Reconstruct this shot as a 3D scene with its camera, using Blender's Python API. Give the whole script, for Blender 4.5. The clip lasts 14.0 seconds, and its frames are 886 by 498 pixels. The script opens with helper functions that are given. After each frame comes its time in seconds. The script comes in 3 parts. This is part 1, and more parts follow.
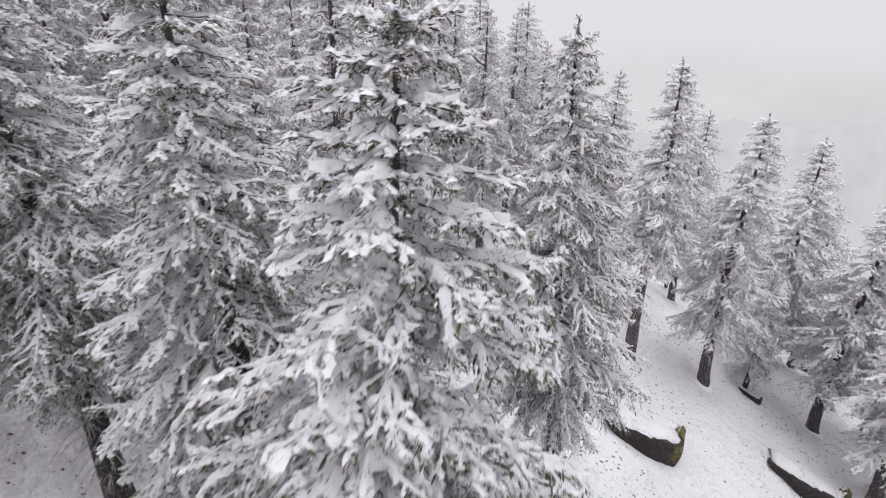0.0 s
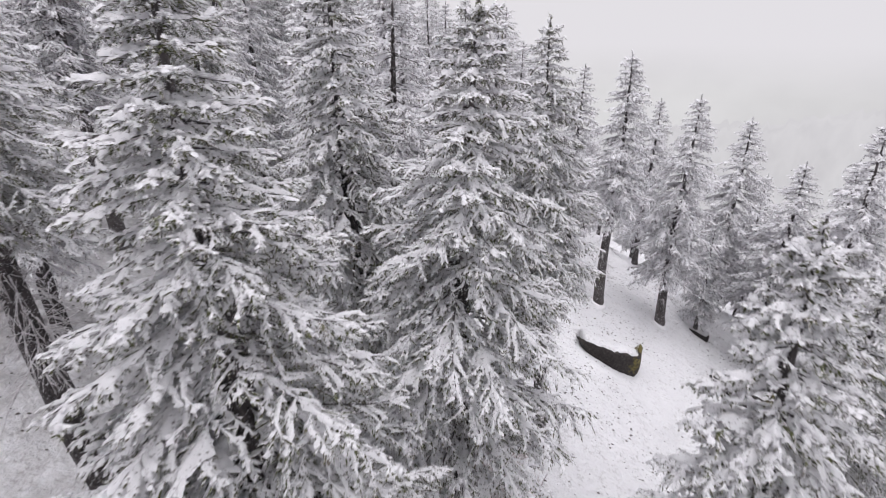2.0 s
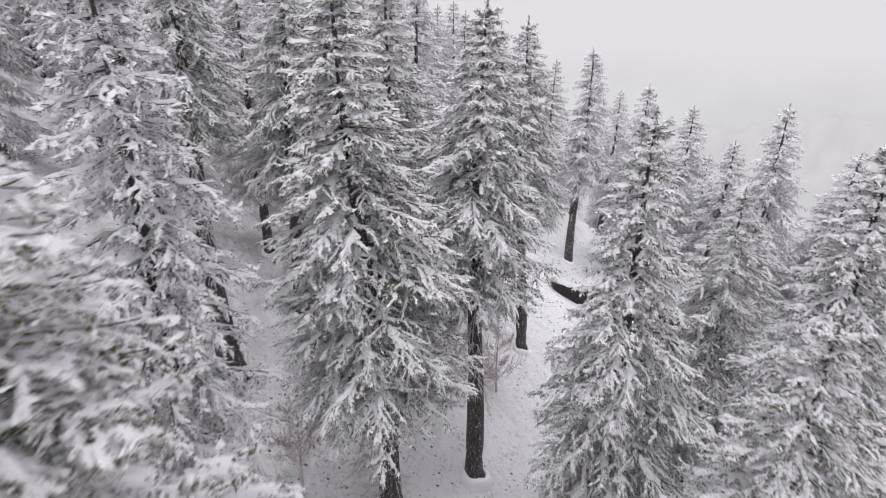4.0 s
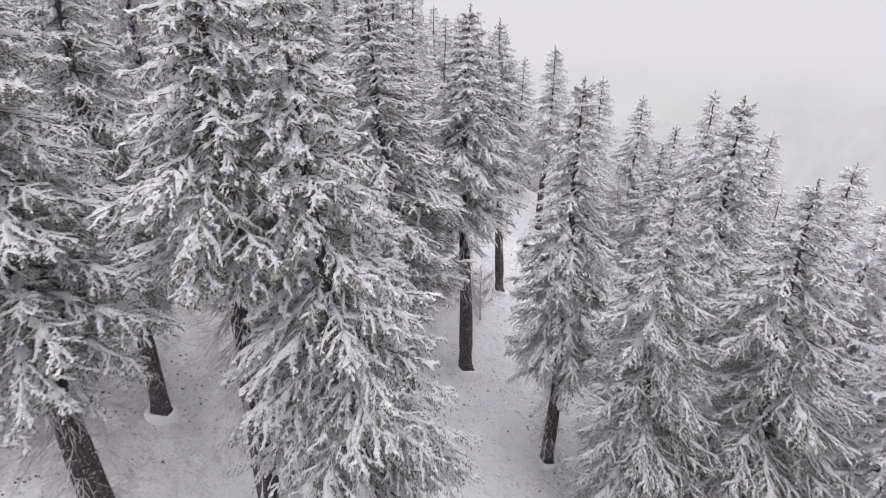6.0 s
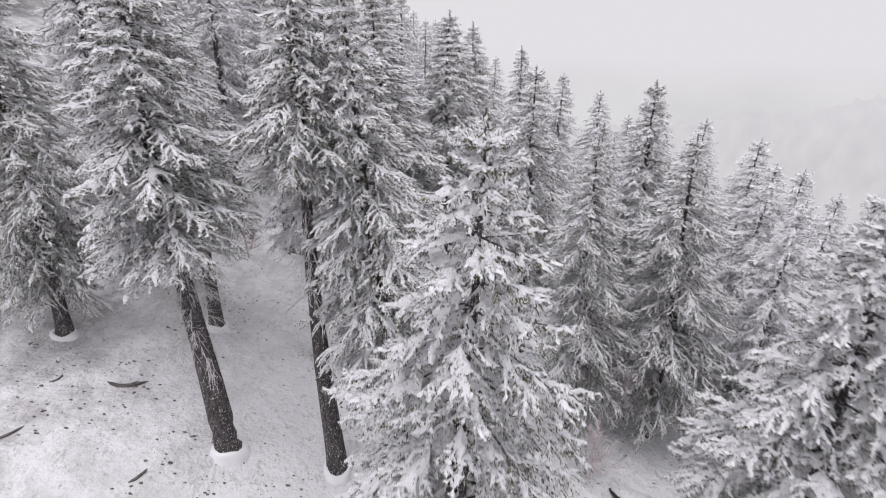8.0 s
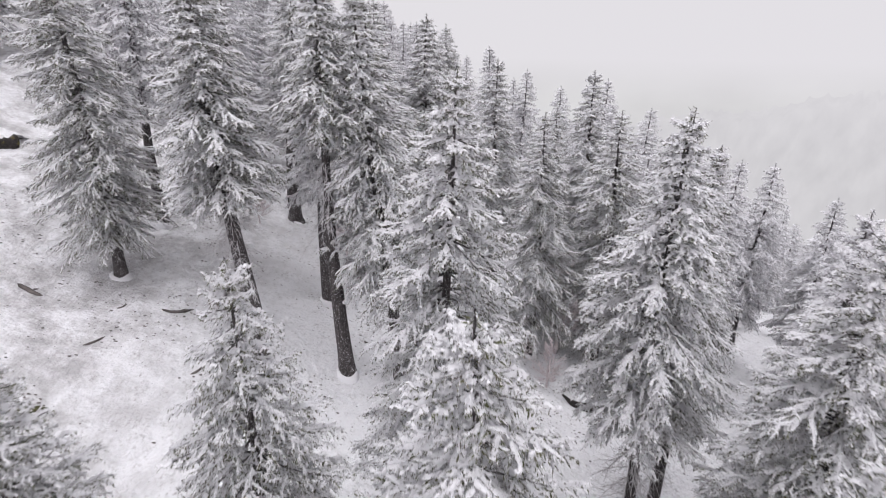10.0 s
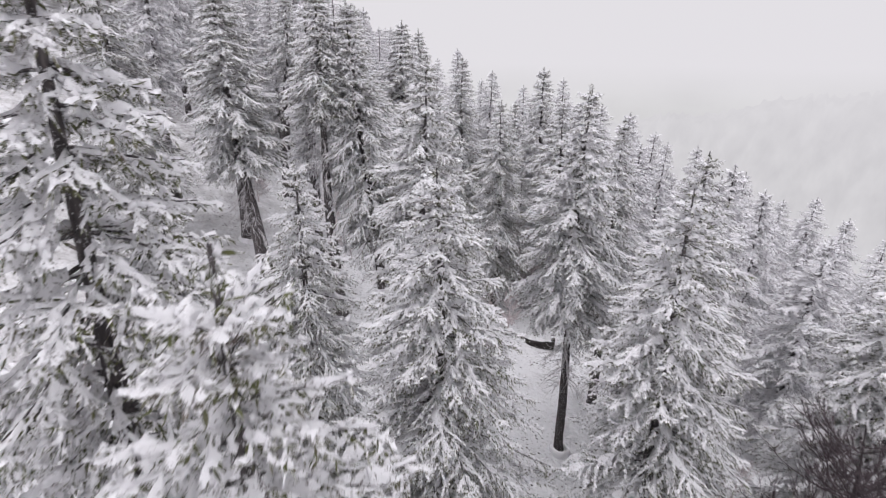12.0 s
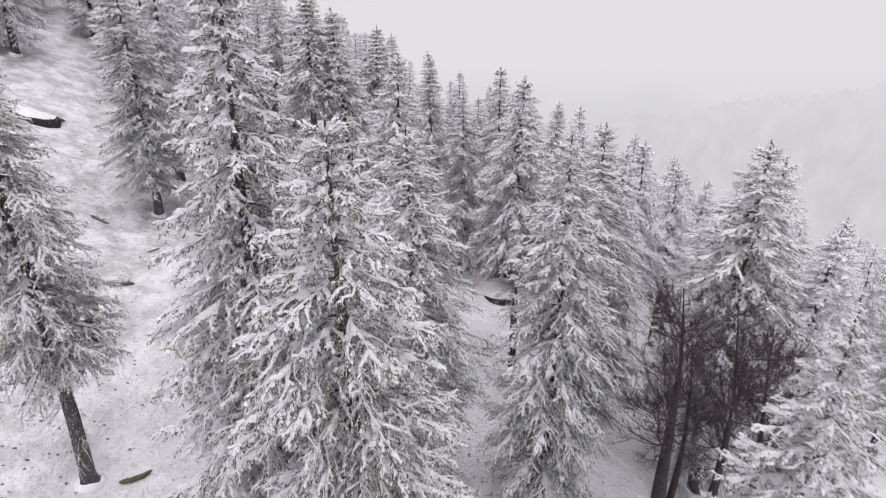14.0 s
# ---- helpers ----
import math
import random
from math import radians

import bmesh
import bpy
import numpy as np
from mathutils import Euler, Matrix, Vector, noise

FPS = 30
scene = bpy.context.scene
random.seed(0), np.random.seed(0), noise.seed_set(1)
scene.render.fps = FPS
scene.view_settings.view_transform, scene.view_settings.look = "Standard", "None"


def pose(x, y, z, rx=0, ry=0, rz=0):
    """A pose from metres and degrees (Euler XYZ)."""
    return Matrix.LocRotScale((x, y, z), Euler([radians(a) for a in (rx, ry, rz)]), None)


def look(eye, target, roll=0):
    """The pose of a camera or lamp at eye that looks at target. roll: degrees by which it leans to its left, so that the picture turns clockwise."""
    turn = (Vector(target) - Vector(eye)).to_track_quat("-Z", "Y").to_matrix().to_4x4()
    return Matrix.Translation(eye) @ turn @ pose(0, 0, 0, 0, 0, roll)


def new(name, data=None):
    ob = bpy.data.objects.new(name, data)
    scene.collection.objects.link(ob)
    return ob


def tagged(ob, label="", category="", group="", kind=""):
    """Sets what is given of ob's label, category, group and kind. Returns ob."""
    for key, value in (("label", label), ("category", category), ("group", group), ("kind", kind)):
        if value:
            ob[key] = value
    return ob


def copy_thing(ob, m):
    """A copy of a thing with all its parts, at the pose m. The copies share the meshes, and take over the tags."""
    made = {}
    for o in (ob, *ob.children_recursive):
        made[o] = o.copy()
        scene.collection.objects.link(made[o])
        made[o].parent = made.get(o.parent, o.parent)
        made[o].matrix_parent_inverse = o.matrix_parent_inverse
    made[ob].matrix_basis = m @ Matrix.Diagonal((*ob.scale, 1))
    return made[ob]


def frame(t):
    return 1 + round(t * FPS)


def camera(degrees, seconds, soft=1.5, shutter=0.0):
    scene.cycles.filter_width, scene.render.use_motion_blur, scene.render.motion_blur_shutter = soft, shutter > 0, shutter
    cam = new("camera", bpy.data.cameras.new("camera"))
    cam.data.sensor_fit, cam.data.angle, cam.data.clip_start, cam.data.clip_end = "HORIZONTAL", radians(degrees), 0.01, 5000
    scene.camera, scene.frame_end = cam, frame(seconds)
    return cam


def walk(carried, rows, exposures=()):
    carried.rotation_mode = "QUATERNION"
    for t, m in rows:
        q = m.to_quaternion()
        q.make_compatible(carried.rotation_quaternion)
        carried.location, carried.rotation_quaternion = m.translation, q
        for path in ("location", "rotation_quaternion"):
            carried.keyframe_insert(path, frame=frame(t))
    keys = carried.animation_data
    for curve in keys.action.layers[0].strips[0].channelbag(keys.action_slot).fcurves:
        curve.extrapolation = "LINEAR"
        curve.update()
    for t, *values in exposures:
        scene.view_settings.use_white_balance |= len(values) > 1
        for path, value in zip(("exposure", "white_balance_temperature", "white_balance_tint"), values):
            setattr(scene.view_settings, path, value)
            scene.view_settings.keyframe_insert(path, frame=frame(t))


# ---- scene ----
cam = camera(81.3, 14.0, 1.0, 0.35)
PATH = [
    (0, (-1.697, 17.800, 14.731), (-2.114, 19.590, 13.943), 0.2),
    (0.5, (-1.699, 16.350, 14.648), (-2.097, 18.148, 13.867), 0.2),
    (1, (-1.718, 14.918, 14.577), (-2.094, 16.722, 13.799), 0.2),
    (1.5, (-1.743, 13.481, 14.491), (-2.097, 15.291, 13.719), 0.1),
    (2, (-1.766, 12.016, 14.408), (-2.097, 13.833, 13.641), -0.0),
    (2.5, (-1.803, 10.591, 14.353), (-2.111, 12.412, 13.586), 0.0),
    (2.7, (-1.817, 10.014, 14.338), (-2.117, 11.836, 13.571), 0.1),
    (4.8, (-2.036, 2.987, 13.952), (-2.240, 4.828, 13.198), 1.0),
    (5, (-2.044, 2.412, 13.939), (-2.239, 4.253, 13.182), 1.0),
    (5.5, (-2.051, 0.943, 13.868), (-2.223, 2.788, 13.116), 0.9),
    (6, (-2.056, -0.524, 13.796), (-2.207, 1.326, 13.049), 0.7),
    (6.5, (-2.065, -2.019, 13.730), (-2.194, -0.168, 12.986), 0.7),
    (7, (-2.077, -3.522, 13.634), (-2.186, -1.665, 12.897), 0.6),
    (7.5, (-2.088, -4.994, 13.562), (-2.176, -3.136, 12.829), 0.7),
    (8, (-2.099, -6.453, 13.502), (-2.165, -4.592, 12.770), 0.7),
    (8.2, (-2.084, -7.048, 13.471), (-2.142, -5.188, 12.742), 0.7),
    (10.3, (-2.274, -13.034, 13.117), (-2.234, -11.167, 12.400), 0.5),
    (10.5, (-2.288, -13.598, 13.076), (-2.238, -11.730, 12.362), 0.5),
    (11, (-2.307, -15.016, 12.990), (-2.235, -13.147, 12.282), 0.5),
    (11.5, (-2.335, -16.425, 12.900), (-2.240, -14.556, 12.197), 0.5),
    (12, (-2.365, -17.823, 12.818), (-2.246, -15.953, 12.118), 0.5),
    (12.5, (-2.383, -19.243, 12.744), (-2.242, -17.373, 12.049), 0.5),
    (13, (-2.402, -20.680, 12.674), (-2.240, -18.811, 11.984), 0.4),
    (13.5, (-2.419, -22.097, 12.614), (-2.235, -20.227, 11.926), 0.5),
    (14, (-2.456, -23.471, 12.542), (-2.248, -21.604, 11.857), 0.4),
]
walk(cam, [(t, look(eye, target, roll)) for t, eye, target, roll in PATH])

# ---- world and sun: an even, overcast winter sky ----
world = bpy.data.worlds.new("overcast")
scene.world = world
world.use_nodes = True
wn, wl = world.node_tree.nodes, world.node_tree.links
sky = wn.new("ShaderNodeTexSky")
sky.sky_type, sky.sun_disc = "NISHITA", False
sky.sun_elevation, sky.sun_rotation = radians(80), radians(200)
sky.air_density, sky.dust_density = 2.0, 6.0
grey = wn.new("ShaderNodeHueSaturation")
grey.inputs["Saturation"].default_value, grey.inputs["Value"].default_value = 0.08, 0.09
cloud = wn.new("ShaderNodeMix")
cloud.data_type = "RGBA"
cloud.inputs[0].default_value = 0.86
cloud.inputs[7].default_value = (0.768, 0.748, 0.802, 1)
wl.new(sky.outputs[0], grey.inputs["Color"])
wl.new(grey.outputs[0], cloud.inputs[6])
wl.new(cloud.outputs[2], wn["Background"].inputs[0])
wn["Background"].inputs[1].default_value = 1.9

sun = new("sun", bpy.data.lights.new("sun", "SUN"))
sun.data.energy, sun.data.angle, sun.data.color = 1.7, radians(75), (0.98, 0.97, 1.0)
sun.matrix_world = look((0, 0, 60), (4, 10, 0))


# ---- materials ----
def shader(name, rough=0.8):
    m = bpy.data.materials.new(name)
    m.use_nodes = True
    m.node_tree.nodes["Principled BSDF"].inputs["Roughness"].default_value = rough
    return m, m.node_tree.nodes, m.node_tree.links, m.node_tree.nodes["Principled BSDF"]


def noise_node(n, l, scale, detail=4.0, rough=0.6, coord="Object"):
    tc = n.new("ShaderNodeTexCoord")
    tx = n.new("ShaderNodeTexNoise")
    tx.inputs["Scale"].default_value, tx.inputs["Detail"].default_value = scale, detail
    tx.inputs["Roughness"].default_value = rough
    l.new(tc.outputs[coord], tx.inputs["Vector"])
    return tx


def ramp(n, l, source, stops):
    r = n.new("ShaderNodeValToRGB")
    while len(r.color_ramp.elements) < len(stops):
        r.color_ramp.elements.new(0.5)
    for e, (p, c) in zip(r.color_ramp.elements, stops):
        e.position, e.color = p, (*c, 1)
    l.new(source, r.inputs[0])
    return r


def mixed(n, l, fac, a, b):
    m = n.new("ShaderNodeMix")
    m.data_type = "RGBA"
    for value, socket in ((fac, m.inputs[0]), (a, m.inputs[6]), (b, m.inputs[7])):
        if isinstance(value, (int, float)):
            socket.default_value = value
        elif isinstance(value, tuple):
            socket.default_value = (*value, 1)
        else:
            l.new(value, socket)
    return m.outputs[2]


def relief(n, l, bsdf, source, strength, distance):
    b = n.new("ShaderNodeBump")
    b.inputs["Strength"].default_value, b.inputs["Distance"].default_value = strength, distance
    l.new(source, b.inputs["Height"])
    l.new(b.outputs[0], bsdf.inputs["Normal"])


def let_through(n, l, b, colour, share):
    """Thin snow and needles let part of the light through."""
    tr, mix = n.new("ShaderNodeBsdfTranslucent"), n.new("ShaderNodeMixShader")
    mix.inputs[0].default_value = share
    l.new(colour, tr.inputs["Color"])
    l.new(b.outputs[0], mix.inputs[1])
    l.new(tr.outputs[0], mix.inputs[2])
    l.new(mix.outputs[0], n["Material Output"].inputs[0])


def make_snow(name, low, high, bump, flecks=0.0, share=0.0):
    """Fresh snow; flecks: how much of the dark needles shows through it."""
    m, n, l, b = shader(name, 0.75)
    big, fine = noise_node(n, l, 1.3), noise_node(n, l, 26.0, 5.0, 0.7)
    c = ramp(n, l, big.outputs[0], [(0.3, low), (0.7, high)]).outputs[0]
    if flecks:
        tips = noise_node(n, l, 22.0, 5.0, 0.75)
        patch = ramp(n, l, tips.outputs[0], [(0.66 - flecks, (0, 0, 0)), (0.71 - flecks, (1, 1, 1))])
        c = mixed(n, l, patch.outputs[0], c, (0.16, 0.142, 0.138))
    l.new(c, b.inputs["Base Color"])
    b.inputs["Specular IOR Level"].default_value = 0.2
    relief(n, l, b, fine.outputs[0], bump, 0.03)
    if share:
        let_through(n, l, b, c, share)
    return m


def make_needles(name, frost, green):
    """Dark needles in tufts, part of them dusted with frost; extra frost paints in haze."""
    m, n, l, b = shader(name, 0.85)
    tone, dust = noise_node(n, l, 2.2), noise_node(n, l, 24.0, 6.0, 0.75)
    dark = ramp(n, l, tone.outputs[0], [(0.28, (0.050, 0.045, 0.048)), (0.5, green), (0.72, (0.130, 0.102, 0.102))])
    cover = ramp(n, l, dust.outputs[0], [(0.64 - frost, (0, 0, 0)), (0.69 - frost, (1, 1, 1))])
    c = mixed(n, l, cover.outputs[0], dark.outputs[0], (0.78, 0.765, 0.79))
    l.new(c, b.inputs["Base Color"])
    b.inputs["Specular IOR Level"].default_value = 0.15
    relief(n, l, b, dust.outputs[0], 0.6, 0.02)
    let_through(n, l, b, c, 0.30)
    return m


def make_bark(name, dusting):
    m, n, l, b = shader(name, 0.9)
    tc = n.new("ShaderNodeTexCoord")
    mp = n.new("ShaderNodeMapping")
    mp.inputs["Scale"].default_value = (9, 9, 1.6)
    plates = n.new("ShaderNodeTexNoise")
    plates.inputs["Scale"].default_value, plates.inputs["Detail"].default_value = 2.6, 7.0
    l.new(tc.outputs["Object"], mp.inputs[0])
    l.new(mp.outputs[0], plates.inputs["Vector"])
    wood = ramp(n, l, plates.outputs[0], [(0.3, (0.026, 0.023, 0.024)), (0.55, (0.070, 0.060, 0.060)), (0.75, (0.150, 0.132, 0.130))])
    dust = noise_node(n, l, 19.0, 7.0, 0.75)
    cover = ramp(n, l, dust.outputs[0], [(0.66 - dusting, (0, 0, 0)), (0.72 - dusting, (1, 1, 1))])
    l.new(mixed(n, l, cover.outputs[0], wood.outputs[0], (0.70, 0.69, 0.71)), b.inputs["Base Color"])
    relief(n, l, b, plates.outputs[0], 0.9, 0.04)
    return m


def make_rock(name="rock", moss_from=0.74):
    """Dark stone; moss and lichen on the end that faces along its own x."""
    m, n, l, b = shader(name, 0.9)
    big, fine = noise_node(n, l, 2.2, 8.0, 0.65), noise_node(n, l, 7.0, 8.0, 0.7)
    stone = ramp(n, l, fine.outputs[0], [(0.3, (0.012, 0.010, 0.010)), (0.55, (0.036, 0.030, 0.028)), (0.8, (0.095, 0.086, 0.082))])
    tc, sep, add = n.new("ShaderNodeTexCoord"), n.new("ShaderNodeSeparateXYZ"), n.new("ShaderNodeMath")
    l.new(tc.outputs["Object"], sep.inputs[0])
    add.operation = "MULTIPLY_ADD"
    add.inputs[1].default_value = 0.20
    l.new(sep.outputs[0], add.inputs[0])
    l.new(big.outputs[0], add.inputs[2])
    moss = ramp(n, l, add.outputs[0], [(moss_from, (0, 0, 0)), (moss_from + 0.1, (1, 1, 1))])
    tint = ramp(n, l, fine.outputs[0], [(0.35, (0.075, 0.060, 0.016)), (0.7, (0.20, 0.165, 0.055))])
    l.new(mixed(n, l, moss.outputs[0], stone.outputs[0], tint.outputs[0]), b.inputs["Base Color"])
    relief(n, l, b, fine.outputs[0], 0.9, 0.06)
    return m


def make_ground():
    m, n, l, b = shader("ground_snow", 0.8)
    wide, mid, fine = noise_node(n, l, 0.11, 3.0), noise_node(n, l, 1.7, 6.0, 0.65), noise_node(n, l, 7.0, 5.0, 0.65)
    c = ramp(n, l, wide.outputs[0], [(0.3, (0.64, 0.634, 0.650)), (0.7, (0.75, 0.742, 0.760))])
    thin = ramp(n, l, mid.outputs[0], [(0.44, (0, 0, 0)), (0.70, (0.9, 0.9, 0.9))])
    grit = ramp(n, l, fine.outputs[0], [(0.50, (0, 0, 0)), (0.66, (1, 1, 1))])
    worn = n.new("ShaderNodeMath")
    worn.operation = "MULTIPLY"
    l.new(thin.outputs[0], worn.inputs[0])
    l.new(grit.outputs[0], worn.inputs[1])
    bare = mixed(n, l, worn.outputs[0], c.outputs[0], (0.27, 0.25, 0.245))
    # on the steeper upper slope the snow is thin and patchy over leaf litter
    sep = n.new("ShaderNodeSeparateXYZ")
    l.new(n.new("ShaderNodeTexCoord").outputs["Object"], sep.inputs[0])
    upper = n.new("ShaderNodeMapRange")
    upper.inputs[1].default_value, upper.inputs[2].default_value = -6.5, -16.5
    upper.inputs[4].default_value = 0.72
    l.new(sep.outputs[0], upper.inputs[0])
    patches = ramp(n, l, noise_node(n, l, 0.8, 7.0, 0.7).outputs[0], [(0.40, (0.12, 0.12, 0.12)), (0.62, (1, 1, 1))])
    thinner = n.new("ShaderNodeMath")
    thinner.operation = "MULTIPLY"
    l.new(upper.outputs[0], thinner.inputs[0])
    l.new(patches.outputs[0], thinner.inputs[1])
    l.new(mixed(n, l, thinner.outputs[0], bare, (0.25, 0.235, 0.235)), b.inputs["Base Color"])
    b.inputs["Specular IOR Level"].default_value = 0.2
    relief(n, l, b, mid.outputs[0], 1.0, 0.32)
    return m


def make_plain(name, low, high, scale, rough=0.9):
    m, n, l, b = shader(name, rough)
    t = noise_node(n, l, scale, 6.0, 0.7)
    c = ramp(n, l, t.outputs[0], [(0.3, low), (0.7, high)])
    l.new(c.outputs[0], b.inputs["Base Color"])
    relief(n, l, b, t.outputs[0], 0.4, 0.02)
    return m


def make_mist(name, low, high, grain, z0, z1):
    """The far side of the valley, lost in falling snow: a plain glowing backdrop, haze painted in."""
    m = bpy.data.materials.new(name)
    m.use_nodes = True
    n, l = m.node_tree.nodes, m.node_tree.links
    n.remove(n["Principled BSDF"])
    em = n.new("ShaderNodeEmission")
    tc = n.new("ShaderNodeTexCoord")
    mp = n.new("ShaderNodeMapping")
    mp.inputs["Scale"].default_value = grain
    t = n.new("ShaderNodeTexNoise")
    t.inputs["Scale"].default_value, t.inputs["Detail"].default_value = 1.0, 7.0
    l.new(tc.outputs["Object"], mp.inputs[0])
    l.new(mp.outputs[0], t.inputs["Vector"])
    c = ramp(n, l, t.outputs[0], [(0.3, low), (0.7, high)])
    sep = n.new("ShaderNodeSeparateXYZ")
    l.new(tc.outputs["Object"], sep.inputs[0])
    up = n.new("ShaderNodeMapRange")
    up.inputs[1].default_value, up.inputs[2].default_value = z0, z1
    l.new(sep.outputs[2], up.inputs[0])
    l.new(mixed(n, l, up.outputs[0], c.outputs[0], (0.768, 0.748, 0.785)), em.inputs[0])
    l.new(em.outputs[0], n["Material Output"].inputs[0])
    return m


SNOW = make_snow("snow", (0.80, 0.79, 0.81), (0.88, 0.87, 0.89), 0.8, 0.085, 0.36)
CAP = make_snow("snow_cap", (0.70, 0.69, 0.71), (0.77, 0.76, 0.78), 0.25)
NEEDLES = make_needles("needles", 0.140, (0.098, 0.106, 0.046))
# mid and far needles are whitened further, painting in the haze of distance
DULL = make_needles("dull_needles", 0.185, (0.085, 0.078, 0.073))
HAZE_FROSTED = make_needles("haze_frosted_needles", 0.165, (0.12, 0.12, 0.105))
BARK = make_bark("bark", 0.09)
BOUGH = make_bark("bough_bark", 0.13)
FROST_TWIG = make_plain("frosted_twig", (0.32, 0.30, 0.30), (0.76, 0.74, 0.76), 9.0)
PINK_TWIG = make_plain("pink_frosted_twig", (0.38, 0.31, 0.31), (0.80, 0.74, 0.76), 8.0)
BARE_TWIG = make_plain("bare_twig", (0.030, 0.022, 0.026), (0.094, 0.070, 0.078), 6.0)
BARE_BARK = make_plain("bare_bark", (0.016, 0.012, 0.014), (0.060, 0.046, 0.048), 5.0)
ROCK = make_rock()
DARK_ROCK = make_rock("dark_rock", 0.88)
BANDED_ROCK = make_rock("banded_rock", 0.82)
GROUND = make_ground()
LITTER = make_plain("litter", (0.030, 0.026, 0.025), (0.19, 0.165, 0.155), 1.7)
MOSSY = make_plain("mossy_wood", (0.040, 0.042, 0.018), (0.105, 0.100, 0.045), 5.0)
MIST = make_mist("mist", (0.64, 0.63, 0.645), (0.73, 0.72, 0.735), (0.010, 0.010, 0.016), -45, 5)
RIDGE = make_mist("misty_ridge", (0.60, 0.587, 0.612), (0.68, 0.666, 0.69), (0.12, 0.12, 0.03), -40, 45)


# ---- mesh building ----
class Soup:
    """Vertices and faces gathered in blocks."""

    def __init__(self):
        self.v, self.f, self.n = [], [], 0

    def add(self, verts, quads=None, tris=None):
        verts = np.asarray(verts, float).reshape(-1, 3)
        self.v.append(verts)
        for block in (quads, tris):
            if block is not None:
                self.f.append(np.asarray(block, int) + self.n)
        self.n += len(verts)

    def mesh(self, name, material, smooth=True):
        me = bpy.data.meshes.new(name)
        verts = np.concatenate(self.v)
        sizes = np.concatenate([np.full(len(f), f.shape[1]) for f in self.f])
        loops = np.concatenate([f.ravel() for f in self.f])
        me.vertices.add(len(verts))
        me.vertices.foreach_set("co", verts.ravel())
        me.loops.add(len(loops))
        me.loops.foreach_set("vertex_index", loops)
        me.polygons.add(len(sizes))
        me.polygons.foreach_set("loop_start", np.concatenate([[0], np.cumsum(sizes)[:-1]]))
        me.update(calc_edges=True)
        me.polygons.foreach_set("use_smooth", np.full(len(sizes), smooth))
        me.materials.append(material)
        me.validate()
        return me


def unit(a):
    return a / np.maximum(np.linalg.norm(a, axis=-1, keepdims=True), 1e-9)


def tubes(soup, path, radius, sides, rng, flat=1.0, rough=0.0):
    """Tapered tubes along many paths at once: path (n, p, 3), radius (n, p)."""
    n, p, _ = path.shape
    along = unit(np.gradient(path, axis=1))
    side = unit(np.cross(along, np.array([0.0, 0.0, 1.0]) + 1e-4))
    up = np.cross(side, along)
    ang = np.arange(sides) * 2 * math.pi / sides + 0.4
    r = radius[:, :, None] * (1 + rough * rng.uniform(-1, 1, (n, p, sides)))
    ring = path[:, :, None] + r[..., None] * (np.cos(ang)[None, None, :, None] * side[:, :, None] + flat * np.sin(ang)[None, None, :, None] * up[:, :, None])
    i, j, k = np.meshgrid(np.arange(n), np.arange(p - 1), np.arange(sides), indexing="ij")
    a = (i * p + j) * sides + k
    b = (i * p + j) * sides + (k + 1) % sides
    quads = np.stack([a, b, b + sides, a + sides], -1).reshape(-1, 4)
    soup.add(ring, quads)


def ribbons(soup, path, width, rng):
    """Ragged strips along many paths: path (n, p, 3), width (n, p)."""
    n, p, _ = path.shape
    along = unit(np.gradient(path, axis=1))
    side = unit(np.cross(along, np.array([0.0, 0.0, 1.0]) + 1e-4))
    tilt = rng.uniform(-0.7, 0.7, (n, 1, 1))
    side = side * np.cos(tilt) + np.cross(along, side) * np.sin(tilt)
    w = width * rng.uniform(0.5, 1.3, (n, p))
    w2 = width * rng.uniform(0.5, 1.3, (n, p))
    pts = np.stack([path - side * w[..., None], path + side * w2[..., None]], 2)
    i, j = np.meshgrid(np.arange(n), np.arange(p - 1), indexing="ij")
    a = (i * p + j) * 2
    soup.add(pts, np.stack([a, a + 1, a + 3, a + 2], -1).reshape(-1, 4))


def tassels(soup, path, count, length, width, rng):
    """Small hanging shoots along many paths."""
    n, p, _ = path.shape
    t = rng.uniform(0.05, 1.0, (n, count)) * (p - 1)
    lo = np.minimum(t.astype(int), p - 2)
    fr = (t - lo)[..., None]
    rows_ = np.arange(n)[:, None]
    root = path[rows_, lo] * (1 - fr) + path[rows_, lo + 1] * fr
    way = unit(path[rows_, lo + 1] - path[rows_, lo])
    out = unit(way * rng.uniform(0.1, 0.9, (n, count, 1)) + rng.normal(0, 0.45, (n, count, 3)) + np.array([0, 0, -0.85]))
    ln = length * rng.uniform(0.5, 1.3, (n, count, 1))
    across = unit(np.cross(out, rng.normal(0, 1, (n, count, 3)))) * width * rng.uniform(0.6, 1.3, (n, count, 1))
    mid = root + out * ln * 0.45
    pts = np.stack([root, mid - across, root + out * ln, mid + across], 2).reshape(-1, 3)
    a = np.arange(n * count)[:, None] * 4
    soup.add(pts, a + np.array([[0, 1, 2, 3]]))


def part(name, mesh, parent, label=""):
    ob = new(name, mesh)
    ob.parent = parent
    if label:
        tagged(ob, label)
    return ob


